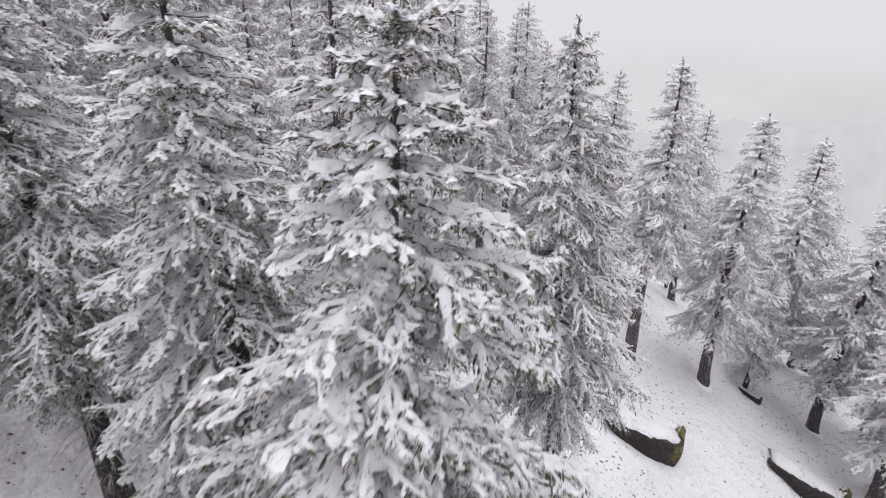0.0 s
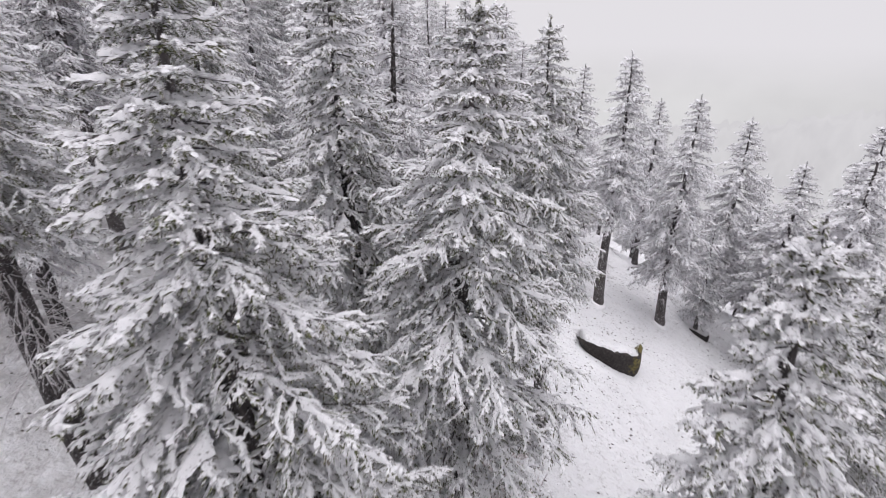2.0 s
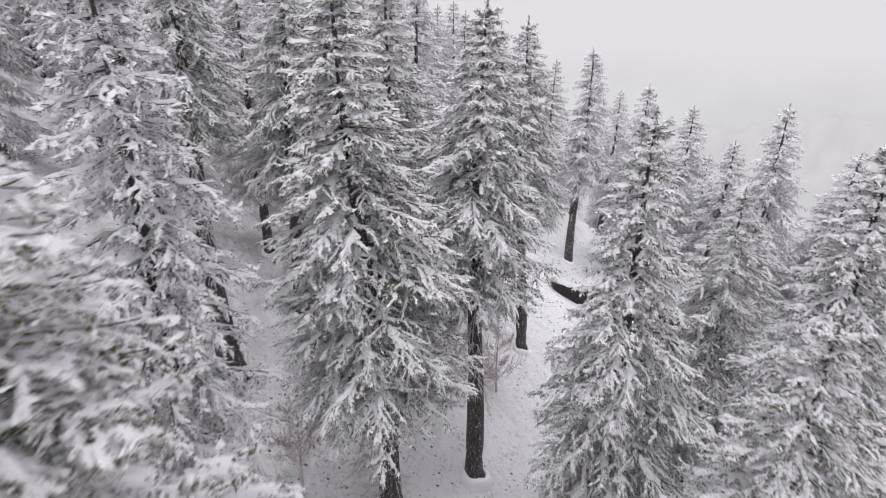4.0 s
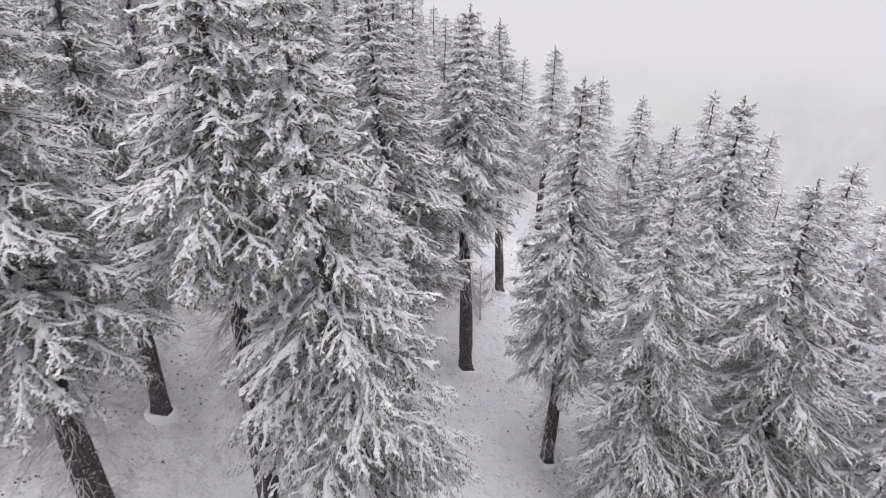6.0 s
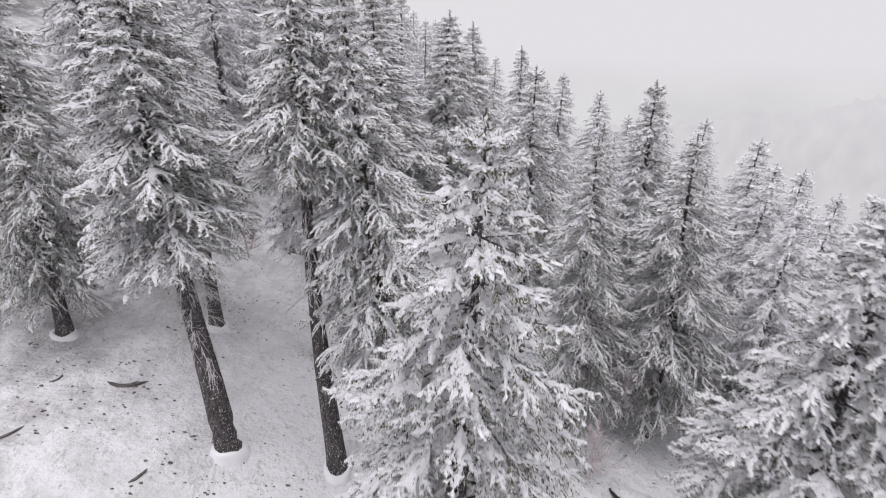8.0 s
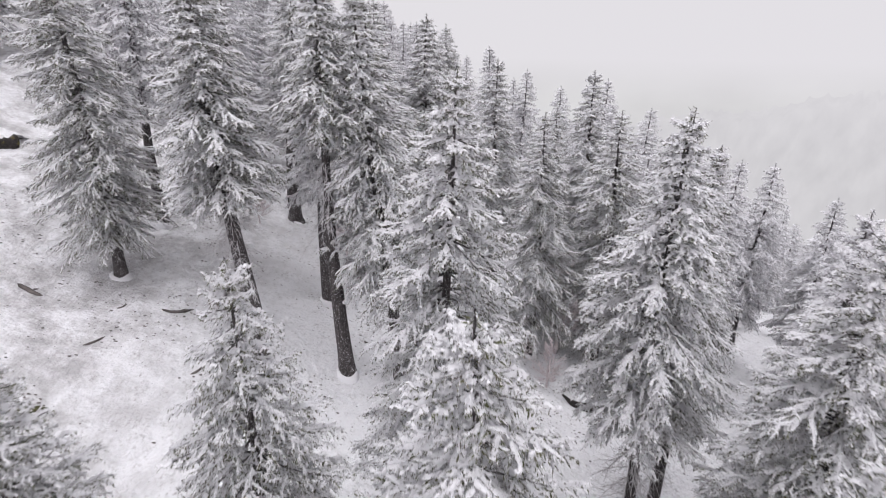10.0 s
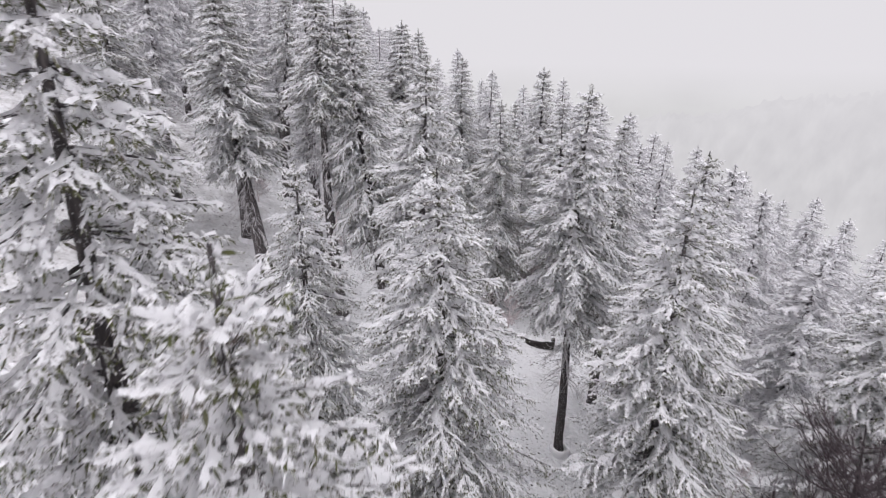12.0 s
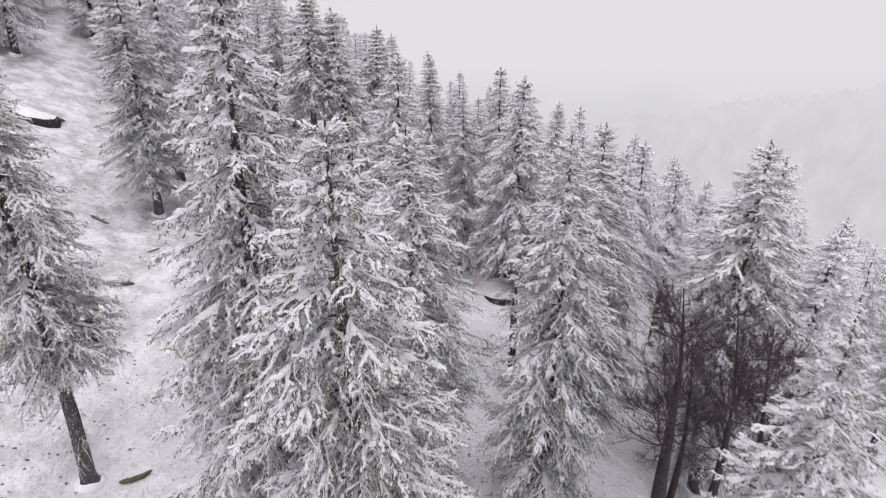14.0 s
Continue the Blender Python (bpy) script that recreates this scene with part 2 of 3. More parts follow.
# ---- the lie of the land ----
def lie(x, y):
    """Height of the snow at (x, y): a hillside that falls to the right into a valley."""
    xs, ys = np.clip(x, -30, 30), np.clip(y, -35, 55)
    h = -2.7031 - 0.2476 * xs + 0.064 * ys - 0.005343 * xs * ys + 0.001453 * xs * xs
    h = h - 0.34 * (np.clip(x, -160, 330) - xs) * 0.95
    h = h - 0.26 * np.clip(y - 52, 0, 300) * np.clip((x + 45) / 45, 0, 1)  # the shoulder beyond drops away
    h = h + 0.16 * np.sin(x * 0.55 + y * 0.23) + 0.13 * np.sin(y * 0.61 - x * 0.31) + 0.07 * np.sin(x * 1.7 + 1.0) * np.sin(y * 1.4)
    return h


def land(x, y):
    return float(lie(np.float64(x), np.float64(y)))


def make_land():
    near_x = np.arange(-40, 46, 0.6)
    near_y = np.arange(-30, 70, 0.6)
    far = np.array([55, 70, 90, 120, 170, 260, 420, 800, 1500, 2600], float)
    xs = np.concatenate([-far[::-1], near_x, far])
    ys = np.concatenate([-far[::-1], near_y, far + 25])
    gx, gy = np.meshgrid(xs, ys, indexing="ij")
    rng = np.random.default_rng(5)
    gz = lie(gx, gy) + rng.normal(0, 0.018, gx.shape)
    gz -= 0.14 * np.clip(gy - 95, 0, 400)  # the hillside falls away beyond the wood
    nx, ny = gx.shape
    i, j = np.meshgrid(np.arange(nx - 1), np.arange(ny - 1), indexing="ij")
    a = i * ny + j
    soup = Soup()
    soup.add(np.stack([gx, gy, gz], -1), np.stack([a, a + ny, a + ny + 1, a + 1], -1).reshape(-1, 4))
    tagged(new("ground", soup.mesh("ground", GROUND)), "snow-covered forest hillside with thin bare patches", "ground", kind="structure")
    # the misty far side of the valley
    ang = np.linspace(0, 2 * math.pi, 97)
    prof = [(620, -140), (640, -60), (655, 0), (660, 60), (640, 120)]
    pts = np.array([[(r * math.cos(a), r * math.sin(a), z + (14 * math.sin(3 * a + 1) + 7 * math.sin(11 * a)) * (z < 60)) for r, z in prof] for a in ang])
    i, j = np.meshgrid(np.arange(96), np.arange(len(prof) - 1), indexing="ij")
    a = i * len(prof) + j
    soup = Soup()
    soup.add(pts, np.stack([a, a + len(prof), a + len(prof) + 1, a + 1], -1).reshape(-1, 4))
    tagged(new("backdrop", soup.mesh("backdrop", MIST)), "far valley side, white mist painted as a glowing backdrop", "backdrop", kind="structure")
    # a wooded ridge on the other side, mist painted in as a pale glow
    az_ = np.radians(np.linspace(-12, 100, 420))
    rng = np.random.default_rng(12)
    crest = np.interp(np.degrees(az_), [-12, 5, 25, 33, 42, 60, 100], [-46, -40, -24, -15, -5, 12, 40]) + 1.5 * np.sin(az_ * 31) + rng.uniform(0, 2.6, 420) ** 1.3
    cols = []
    for depth, h in ((250, None), (262, -6), (300, -60), (330, -130)):
        r = 330 - (depth - 250) * 0.9
        cols.append(np.stack([r * np.sin(az_), r * np.cos(az_), crest if h is None else crest * 0.9 + h], -1))
    i, j = np.meshgrid(np.arange(419), np.arange(3), indexing="ij")
    a = j * 420 + i
    soup = Soup()
    soup.add(np.concatenate(cols), np.stack([a, a + 1, a + 421, a + 420], -1).reshape(-1, 4))
    tagged(new("backdrop_ridge", soup.mesh("backdrop_ridge", RIDGE)), "pale wooded ridge, its mist painted into a glowing backdrop", "backdrop", kind="structure")


make_land()


# ---- spruces ----
def lumps(soup, centre, way, length, width, rng, flat=0.7, sides=4):
    """Many small uneven lumps at once, drawn out along way."""
    n = len(centre)
    side = unit(np.cross(way, np.array([0.0, 0.0, 1.0]) + 1e-4))
    up = np.cross(side, way)
    ang = np.arange(sides) * 2 * math.pi / sides + rng.uniform(0, 1.5, (n, 1))
    r = width[:, None] * rng.uniform(0.6, 1.4, (n, sides))
    ring = centre[:, None] + (r * np.cos(ang))[..., None] * side[:, None] + (flat * r * np.sin(ang))[..., None] * up[:, None]
    ring = ring + way[:, None] * (length[:, None] * rng.uniform(-0.35, 0.35, (n, sides)))[..., None]
    a = (centre - way * length[:, None])[:, None]
    b = (centre + way * length[:, None])[:, None]
    pts = np.concatenate([a, ring, b], 1)
    k = np.arange(sides)
    fan = np.concatenate([np.stack([0 * k, 1 + (k + 1) % sides, 1 + k], -1), np.stack([0 * k + sides + 1, 1 + k, 1 + (k + 1) % sides], -1)])
    soup.add(pts, None, (np.arange(n)[:, None, None] * (sides + 2) + fan[None]).reshape(-1, 3))


def along(path, who, t):
    """Points on the paths who at the share t of their length."""
    p = path.shape[1]
    pos = np.clip(t, 0, 1) * (p - 1)
    lo = np.minimum(pos.astype(int), p - 2)
    fr = (pos - lo)[..., None]
    a, b = path[who, lo], path[who, lo + 1]
    return a * (1 - fr) + b * fr, unit(b - a)


def blades(soup, root, way, side, length, width, ridge, rng):
    """Folded lobes: from root along way, with a raised ridge."""
    w = (width * rng.uniform(0.7, 1.3, len(width)))[:, None]
    mid = root + way * (length * rng.uniform(0.40, 0.65, len(length)))[:, None]
    drop = np.zeros_like(root)
    drop[:, 2] = -ridge
    pts = np.stack([root, mid + side * w + drop, root + way * length[:, None] + drop * 0.6, mid - side * w * rng.uniform(0.7, 1.2, w.shape) + drop], 1)
    a = np.arange(len(root))[:, None] * 4
    soup.add(pts, None, np.concatenate([a + np.array([[0, 1, 2]]), a + np.array([[0, 2, 3]])]))


def tents(soup, path, width, depth, rng):
    """Ridged snow strips along many paths: path (n, p, 3), width and depth (n, p)."""
    n, p, _ = path.shape
    run = unit(np.gradient(path, axis=1))
    side = unit(np.cross(run, np.array([0.0, 0.0, 1.0]) + 1e-4))
    low = np.zeros((n, p, 3))
    low[..., 2] = -depth
    a = path + side * (width * rng.uniform(0.6, 1.4, (n, p)))[..., None] + low
    b = path - side * (width * rng.uniform(0.6, 1.4, (n, p)))[..., None] + low
    i, j, k = np.meshgrid(np.arange(n), np.arange(p - 1), np.arange(2), indexing="ij")
    q = (i * p + j) * 3 + k
    soup.add(np.stack([a, path, b], 2), np.stack([q, q + 1, q + 4, q + 3], -1).reshape(-1, 4))


def conifer(seed, height=15.0, reach=2.3, crown=0.28, whorls=26, ring=6, step=0.2, lobe=0.15, dead=24, needles=None, load=1.0, taper_=4.7):
    """A snow-laden spruce at the origin: an Empty with trunk, branches, needles, snow and dead twigs.

    step is the spacing of the side twigs along a bough, lobe the length of the shoots on them, load how much snow they carry.
    The snow came on the wind from -x: the boughs on that side carry more of it.
    """
    rng = np.random.default_rng(seed)
    close = lobe < 0.2
    far_off = lobe > 0.3
    k_ = lobe / 0.15
    root = new("spruce_tree")
    # trunk
    zs = np.array([-0.9, -0.1, 0.15, 0.5, 1.2, 2.5, 4, 5.5, 7, 8.5, 10, 11.5, 13, 14.2, 15]) * height / 15.0
    sway = np.stack([0.10 * np.sin(zs * 0.35 + seed), 0.10 * np.cos(zs * 0.3 + 2 * seed), zs], 1)
    sway[:, :2] -= sway[1, :2]
    taper = 0.275 * height / 15.0 * (1 - np.clip(zs, 0, None) / height) ** 1.0 + 0.014
    taper[:3] *= (1.45, 1.3, 1.12)
    soup = Soup()
    tubes(soup, sway[None], taper[None], 12 if close else 7, rng, 1.0, 0.07)
    part("trunk", soup.mesh("trunk", BARK), root, "dark rough bark dusted with snow")

    def axis(z):
        return np.stack([np.interp(z, zs, sway[:, 0]), np.interp(z, zs, sway[:, 1]), z], -1)

    # boughs, in loose whorls that close up towards the tip
    n = whorls * ring
    level = np.repeat(np.arange(whorls), ring) + rng.uniform(-0.18, 0.18, n)
    u = np.clip(level / (whorls - 1), 0, 1)
    z0 = height * (crown + (0.968 - crown) * (1 - (1 - u) ** 1.2))
    az = (rng.normal(0, 0.28, n) + np.tile(np.arange(ring), whorls) * 2 * math.pi / ring + np.repeat(rng.uniform(0, 6.28, whorls), ring)) % (2 * math.pi)
    wind = 0.5 - 0.5 * np.cos(az + 0.35)
    grow = np.interp(rng.random(n), [0, 0.15, 1], [0.45, 0.75, 1.12])
    length = reach * 1.12 * (1 - np.exp(-(height - z0) / taper_)) * np.interp(u, [0, 0.10, 0.2, 1], [0.70, 0.92, 1.0, 1.0]) * grow + 0.07
    rise = np.interp(u, [0, 0.45, 0.8, 0.95, 1.0], [-0.24, -0.20, -0.08, 0.08, 0.6]) + rng.normal(0, 0.07, n)
    sag = np.interp(u, [0, 0.6, 1.0], [0.34, 0.26, 0.16]) * rng.uniform(0.6, 1.4, n)
    s = np.linspace(0, 1, 4 if far_off else 6)
    hor = np.stack([np.cos(az), np.sin(az), 0 * az], -1)
    cross = np.stack([-np.sin(az), np.cos(az), 0 * az], -1)
    lift = (rise[:, None] * s - sag[:, None] * s ** 2 + 0.16 * s ** 4) * length[:, None]
    bend = rng.normal(0, 0.16, n)[:, None] * s ** 2 * length[:, None]
    path = axis(z0)[:, None] + hor[:, None] * (s * length[:, None])[..., None] + cross[:, None] * bend[..., None]
    path[..., 2] += lift
    wood, green, white = Soup(), Soup(), Soup()
    if not far_off:
        tubes(wood, path, (0.007 + 0.013 * length[:, None]) * (1.05 - 0.8 * s), 3, rng)

    # side twigs: each bough is a flat, drooping fan
    per = np.maximum(3 if far_off else 5, (length * 2 / step).astype(int))
    owner = np.repeat(np.arange(n), per)
    m = len(owner)
    first = np.repeat(np.cumsum(per) - per, per)
    t = 0.17 + 0.83 * np.clip((np.arange(m) - first + rng.random(m)) / per[owner], 0, 1)
    hand = np.where((np.arange(m) - first) % 2 == 0, -1.0, 1.0)
    lb = np.minimum(length[owner], 2.6)
    tl = (0.08 + 0.27 * lb * np.interp(t, [0.1, 0.3, 0.6, 0.9, 1.0], [0.45, 1.0, 0.82, 0.42, 0.22])) * rng.uniform(0.6, 1.3, m)
    spread = np.interp(t, [0, 0.6, 1], [0.95, 0.78, 0.30]) * rng.uniform(0.5, 1.35, m) * hand
    start, slope = along(path, owner, t)
    way = unit(slope * np.cos(spread)[:, None] + cross[owner] * np.sin(spread)[:, None] + rng.normal(0, 0.13, (m, 3)))
    q = np.linspace(0, 1, 2 if far_off else 4)
    hang = rng.uniform(0.0, 0.6, m) * np.interp(u[owner], [0, 0.5, 1], [1.1, 0.9, 0.5])
    tp = start[:, None] + way[:, None] * (q[None] * tl[:, None])[..., None]
    tp[..., 2] -= hang[:, None] * tl[:, None] * q ** 1.6
    tp[:, 1:] += rng.normal(0, 0.07, (m, len(q) - 1, 3)) * tl[:, None, None] * (not far_off)
    wt = wind[owner]
    thin = rng.random(m) < 0.06 + 0.08 * (1 - wt) + 0.8 * (1 - load)
    sw = (0.024 + 0.026 * rng.random(m) * (0.5 + 0.8 * wt)) * k_ ** 0.7
    shape = np.interp(q, [0, 0.35, 0.7, 1], [0.8, 1.1, 0.9, 0.25])
    kept = ~thin
    up_ = np.zeros((kept.sum(), len(q), 3))
    up_[..., 2] = (0.022 * k_ ** 0.5 * rng.uniform(0.6, 1.4, (kept.sum(), len(q))))
    tents(white, tp[kept] + up_, sw[kept, None] * shape * np.where(rng.random((kept.sum(), len(q))) < 0.35, 0.25, 1.0), 0.035 * k_ ** 0.5 * np.ones((kept.sum(), len(q))), rng)
    ribbons(green, tp - np.array([0, 0, 0.022 * k_ ** 0.5]), 0.030 * k_ ** 0.7 * np.interp(q, [0, 0.5, 1], [0.7, 1.0, 0.4])[None] * np.ones((m, 1)), rng)

    # shoots to both sides of each twig, most with their own lobe of snow
    per2 = np.maximum(2 if far_off else 3, (tl * 2 / (lobe * 0.52)).astype(int))
    own2 = np.repeat(np.arange(m), per2)
    g = len(own2)
    first2 = np.repeat(np.cumsum(per2) - per2, per2)
    f = 0.08 + 0.92 * (np.arange(g) - first2 + rng.random(g)) / per2[own2]
    hand2 = np.where((np.arange(g) - first2) % 2 == 0, -1.0, 1.0)
    r0, d0 = along(tp, own2, f)
    flat_ = unit(np.cross(d0, np.array([0.0, 0.0, 1.0]) + 1e-4))
    open_ = np.interp(f, [0, 0.8, 1], [0.95, 0.8, 0.25]) * rng.uniform(0.6, 1.3, g) * hand2
    d2 = d0 * np.cos(open_)[:, None] + flat_ * np.sin(open_)[:, None] + rng.normal(0, 0.30, (g, 3))
    d2[:, 2] -= rng.uniform(0.05, 0.6, g)
    d2 = unit(d2)
    side2 = unit(np.cross(d2, np.array([0.0, 0.0, 1.0]) + 1e-4) + rng.normal(0, 0.25, (g, 3)))
    ln = lobe * rng.uniform(0.45, 1.25, g) * np.interp(tl[own2], [0.08, 0.3], [0.6, 1.0])
    w2 = wt[own2]
    snowy = rng.random(g) < load * (0.75 + 0.16 * w2) * np.where(thin[own2], 0.35, 1.0)
    lift2 = np.zeros((g, 3))
    lift2[:, 2] = 0.018 * k_ ** 0.5 * rng.uniform(0.7, 1.5, g)
    blades(white, (r0 + lift2)[snowy], d2[snowy], side2[snowy], ln[snowy] * rng.uniform(0.55, 0.95, snowy.sum()), (lobe * (0.205 + 0.065 * w2) * rng.uniform(0.7, 1.3, g))[snowy], 0.030 * k_ ** 0.5, rng)
    if close:
        # soft round clumps where the snow lies deepest
        puff = snowy & (rng.random(g) < 0.06 + 0.06 * w2)
        lumps(white, (r0 + lift2 * 1.4)[puff] + d2[puff] * (ln[puff] * 0.35)[:, None], d2[puff], lobe * rng.uniform(0.30, 0.65, puff.sum()), lobe * rng.uniform(0.14, 0.28, puff.sum()), rng, 0.8, 4)
    d3 = d2.copy()
    d3[:, 2] -= rng.uniform(-0.1, 0.9, g)
    d3 = unit(d3)
    low = np.zeros((g, 3))
    low[:, 2] = -0.020 * k_ ** 0.5
    blades(green, r0 + low, d3, unit(side2 + rng.normal(0, 0.5, (g, 3))), ln * (1.30 - 0.35 * w2), lobe * 0.105 * np.ones(g), 0.01, rng)

    # deeper snow that bridges the twigs along the spine of each bough
    rows = 13 if close else (7 if not far_off else 3)
    cols = np.array([-1.0, -0.72, -0.35, 0.0, 0.35, 0.72, 1.0]) if close else np.array([-1.0, -0.5, 0.0, 0.5, 1.0])
    sel = np.arange(n)[rng.random(n) < 0.75 + 0.25 * wind]
    b, nc = len(sel), len(cols)
    f = np.linspace(0.16, 1.0, rows)[None] + rng.uniform(-0.3, 0.3, (b, rows)) / rows
    spine, run = along(path, sel[:, None], f)
    half = (0.025 + 0.068 * np.minimum(length[sel], 2.4))[:, None] * np.interp(f, [0.1, 0.35, 0.7, 1.0], [0.45, 1.0, 0.7, 0.15]) * (0.45 + 0.75 * wind[sel])[:, None]
    swell = np.clip(0.62 + 0.55 * np.sin(f * length[sel][:, None] * 9.0 + rng.uniform(0, 6.28, (b, 1))) + 0.5 * np.sin(f * length[sel][:, None] * 21.0 + rng.uniform(0, 6.28, (b, 1))), 0.04, 1.5)
    half = half * swell * rng.uniform(0.8, 1.2, (b, rows))
    spine = spine + cross[sel][:, None] * (rng.normal(0, 0.3, (b, rows)) * half)[..., None]
    out_ = half[..., None] * cols * np.where(np.abs(cols) > 0.6, rng.uniform(0.75, 1.3, (b, rows, nc)), 1.0)
    thick = 0.060 * np.clip(swell, 0.2, 1.2)[..., None] * (1 - 0.9 * cols ** 2)
    roof = spine[:, :, None] + cross[sel][:, None, None] * out_[..., None] + run[:, :, None] * (np.abs(out_) * rng.uniform(0.3, 0.9, (b, rows, 1)))[..., None]
    roof[..., 2] += thick - 0.42 * np.abs(out_) + 0.012 + rng.normal(0, 0.006, (b, rows, nc))
    i, j, k = np.meshgrid(np.arange(b), np.arange(rows - 1), np.arange(nc - 1), indexing="ij")
    q0 = ((i * rows + j) * nc + k).ravel()
    q0 = q0[rng.random(len(q0)) < 0.97]
    white.add(roof, np.stack([q0, q0 + 1, q0 + nc + 1, q0 + nc], -1))

    # the leader, crusted with snow
    zl = height * rng.uniform(0.94, 1.0, 14)
    lumps(white, axis(zl) + rng.normal(0, 0.025, (14, 3)), unit(rng.normal(0, 0.35, (14, 3)) + np.array([0, 0, 1.0])), np.full(14, 0.09), np.full(14, 0.030), rng)
    tassels(green, np.repeat(axis(np.linspace(0.93, 1.0, 4) * height)[None], 8, 0), 9, 0.15, 0.020, rng)
    if not far_off:
        tagged(part("bough_wood", wood.mesh("bough_wood", BOUGH), root), kind="stuff")
    tagged(part("crown", green.mesh("crown", needles or NEEDLES, False), root, "dark grey-green needle sprays"), kind="stuff")
    tagged(part("snow_load", white.mesh("snow_load", SNOW), root, "fresh white snow lying along the branches"), kind="stuff")
    # dead twigs under the crown
    if dead:
        soup = Soup()
        z = height * rng.uniform(max(0.06, crown - 0.24), crown + 0.12, dead)
        a = rng.uniform(0, 6.28, dead)
        ln = rng.uniform(0.3, 1.2, dead)
        d = np.stack([np.cos(a), np.sin(a), 0 * a], -1)
        w = np.linspace(0, 1, 5)
        dp = axis(z)[:, None] + d[:, None] * (w * ln[:, None])[..., None]
        dp[..., 2] -= (0.25 * w + 0.65 * w ** 2) * ln[:, None]
        dp[:, 1:] += rng.normal(0, 0.03, dp[:, 1:].shape)
        tubes(soup, dp, 0.018 * (1.1 - 0.8 * w)[None] * np.ones((dead, 1)), 3, rng)
        k = rng.integers(0, dead, dead * 9)
        f = rng.uniform(0.2, 0.95, dead * 9)
        st = dp[k, (f * 4).astype(int)]
        dv = unit(d[k] + rng.normal(0, 0.6, (dead * 9, 3)) + np.array([0, 0, -0.7]))
        tp2 = st[:, None] + dv[:, None] * (np.linspace(0, 1, 3)[None] * rng.uniform(0.15, 0.7, (dead * 9, 1)))[..., None]
        tp2[:, 1:] += rng.normal(0, 0.02, tp2[:, 1:].shape)
        tubes(soup, tp2, 0.0090 * np.array([[1, 0.8, 0.4]]) * np.ones((dead * 9, 1)), 3, rng)
        tagged(part("dead_wood", soup.mesh("dead_wood", FROST_TWIG), root, "bare hanging twigs white with frost"), kind="stuff")
    # snow banked against the foot
    a = np.linspace(0, 2 * math.pi, 15)[:-1]
    rings = []
    for r, h in ((0.30, 0.15), (0.38, 0.16), (0.43, 0.11), (0.47, 0.0), (0.48, -0.50)):
        k = 1 + 0.12 * np.sin(a * 2 + seed) + rng.uniform(-0.06, 0.06, len(a))
        rings.append(np.stack([(r * k * np.cos(a) + 0.05) * height / 15, (r * k * np.sin(a) - 0.07) * height / 15, h + 0.03 * np.sin(a * 3) - 0.33 * r * np.cos(a)], -1))
    pts = np.concatenate(rings)
    i, j = np.meshgrid(np.arange(4), np.arange(14), indexing="ij")
    a0, b0 = i * 14 + j, i * 14 + (j + 1) % 14
    soup = Soup()
    soup.add(pts, np.stack([a0, b0, b0 + 14, a0 + 14], -1).reshape(-1, 4))
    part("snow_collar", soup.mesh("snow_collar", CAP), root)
    return root


KINDS = {
    "full": conifer(11, 15, 2.6, 0.12, 34, 8, 0.22, 0.135, 14, None, 0.95),
    "broad": conifer(12, 15, 2.8, 0.15, 33, 8, 0.22, 0.135, 18, None, 0.81),
    "tall": conifer(13, 15, 2.6, 0.31, 31, 8, 0.21, 0.135, 60, None, 1.05, 6.2),
    "bare_stem": conifer(14, 15, 2.3, 0.46, 26, 8, 0.20, 0.135, 80, None, 1.10),
    "high_stem": conifer(16, 15, 2.3, 0.66, 19, 8, 0.20, 0.135, 90),
    "young": conifer(15, 15, 2.7, 0.06, 35, 8, 0.22, 0.135, 0),
    "mid_full": conifer(21, 15, 2.5, 0.13, 27, 7, 0.30, 0.23, 6, DULL, 0.80),
    "mid_tall": conifer(22, 15, 2.3, 0.26, 25, 7, 0.30, 0.23, 8, DULL, 0.87),
    "mid_stem": conifer(23, 15, 2.15, 0.40, 22, 7, 0.30, 0.23, 14, DULL),
    "far_full": conifer(31, 15, 2.4, 0.10, 28, 7, 0.42, 0.33, 0, HAZE_FROSTED),
    "far_tall": conifer(32, 15, 2.2, 0.14, 27, 7, 0.42, 0.33, 0, HAZE_FROSTED),
}
LABELS = {
    "full": "dense snow-laden spruce with branches almost to the ground",
    "broad": "broad snow-laden spruce with drooping white boughs",
    "tall": "tall snow-laden spruce with a dark visible trunk",
    "bare_stem": "tall spruce with bare lower stem and snowy crown",
    "high_stem": "tall spruce with long bare frosted stem and snowy crown",
    "young": "young pointed spruce heavy with fresh snow",
    "mid_full": "snow-covered spruce standing among others on the slope",
    "mid_stem": "snowy spruce with a long bare stem on the slope",
    "mid_tall": "slender snowy spruce on the wooded slope",
    "far_full": "frosted spruce deep in the wood, paled for haze",
    "far_tall": "slender frosted spruce deep in the wood, paled for haze",
}
planted = []


def plant(kind, x, y, top, width=1.0, lean=(0, 0), turn=None, girth=1.0):
    """Stand a spruce on the slope, with its tip at the height top; girth thickens the trunk."""
    z = land(x, y)
    k = (top - z) / 15.0
    spin = (x * 37.7 + y * 91.3) % 90 - 45 if turn is None else turn
    m = pose(x, y, z) @ pose(0, 0, 0, lean[0], lean[1], 0) @ pose(0, 0, 0, 0, 0, spin) @ Matrix.Diagonal((k * width, k * width, k, 1))
    tree = copy_thing(KINDS[kind], m)
    tagged(tree, LABELS[kind], "tree", "spruces on the slope")
    for ob in tree.children:
        if ob.name.startswith("trunk"):
            ob.scale = (girth, girth, 1)
    planted.append((x, y, top, kind))
    return tree


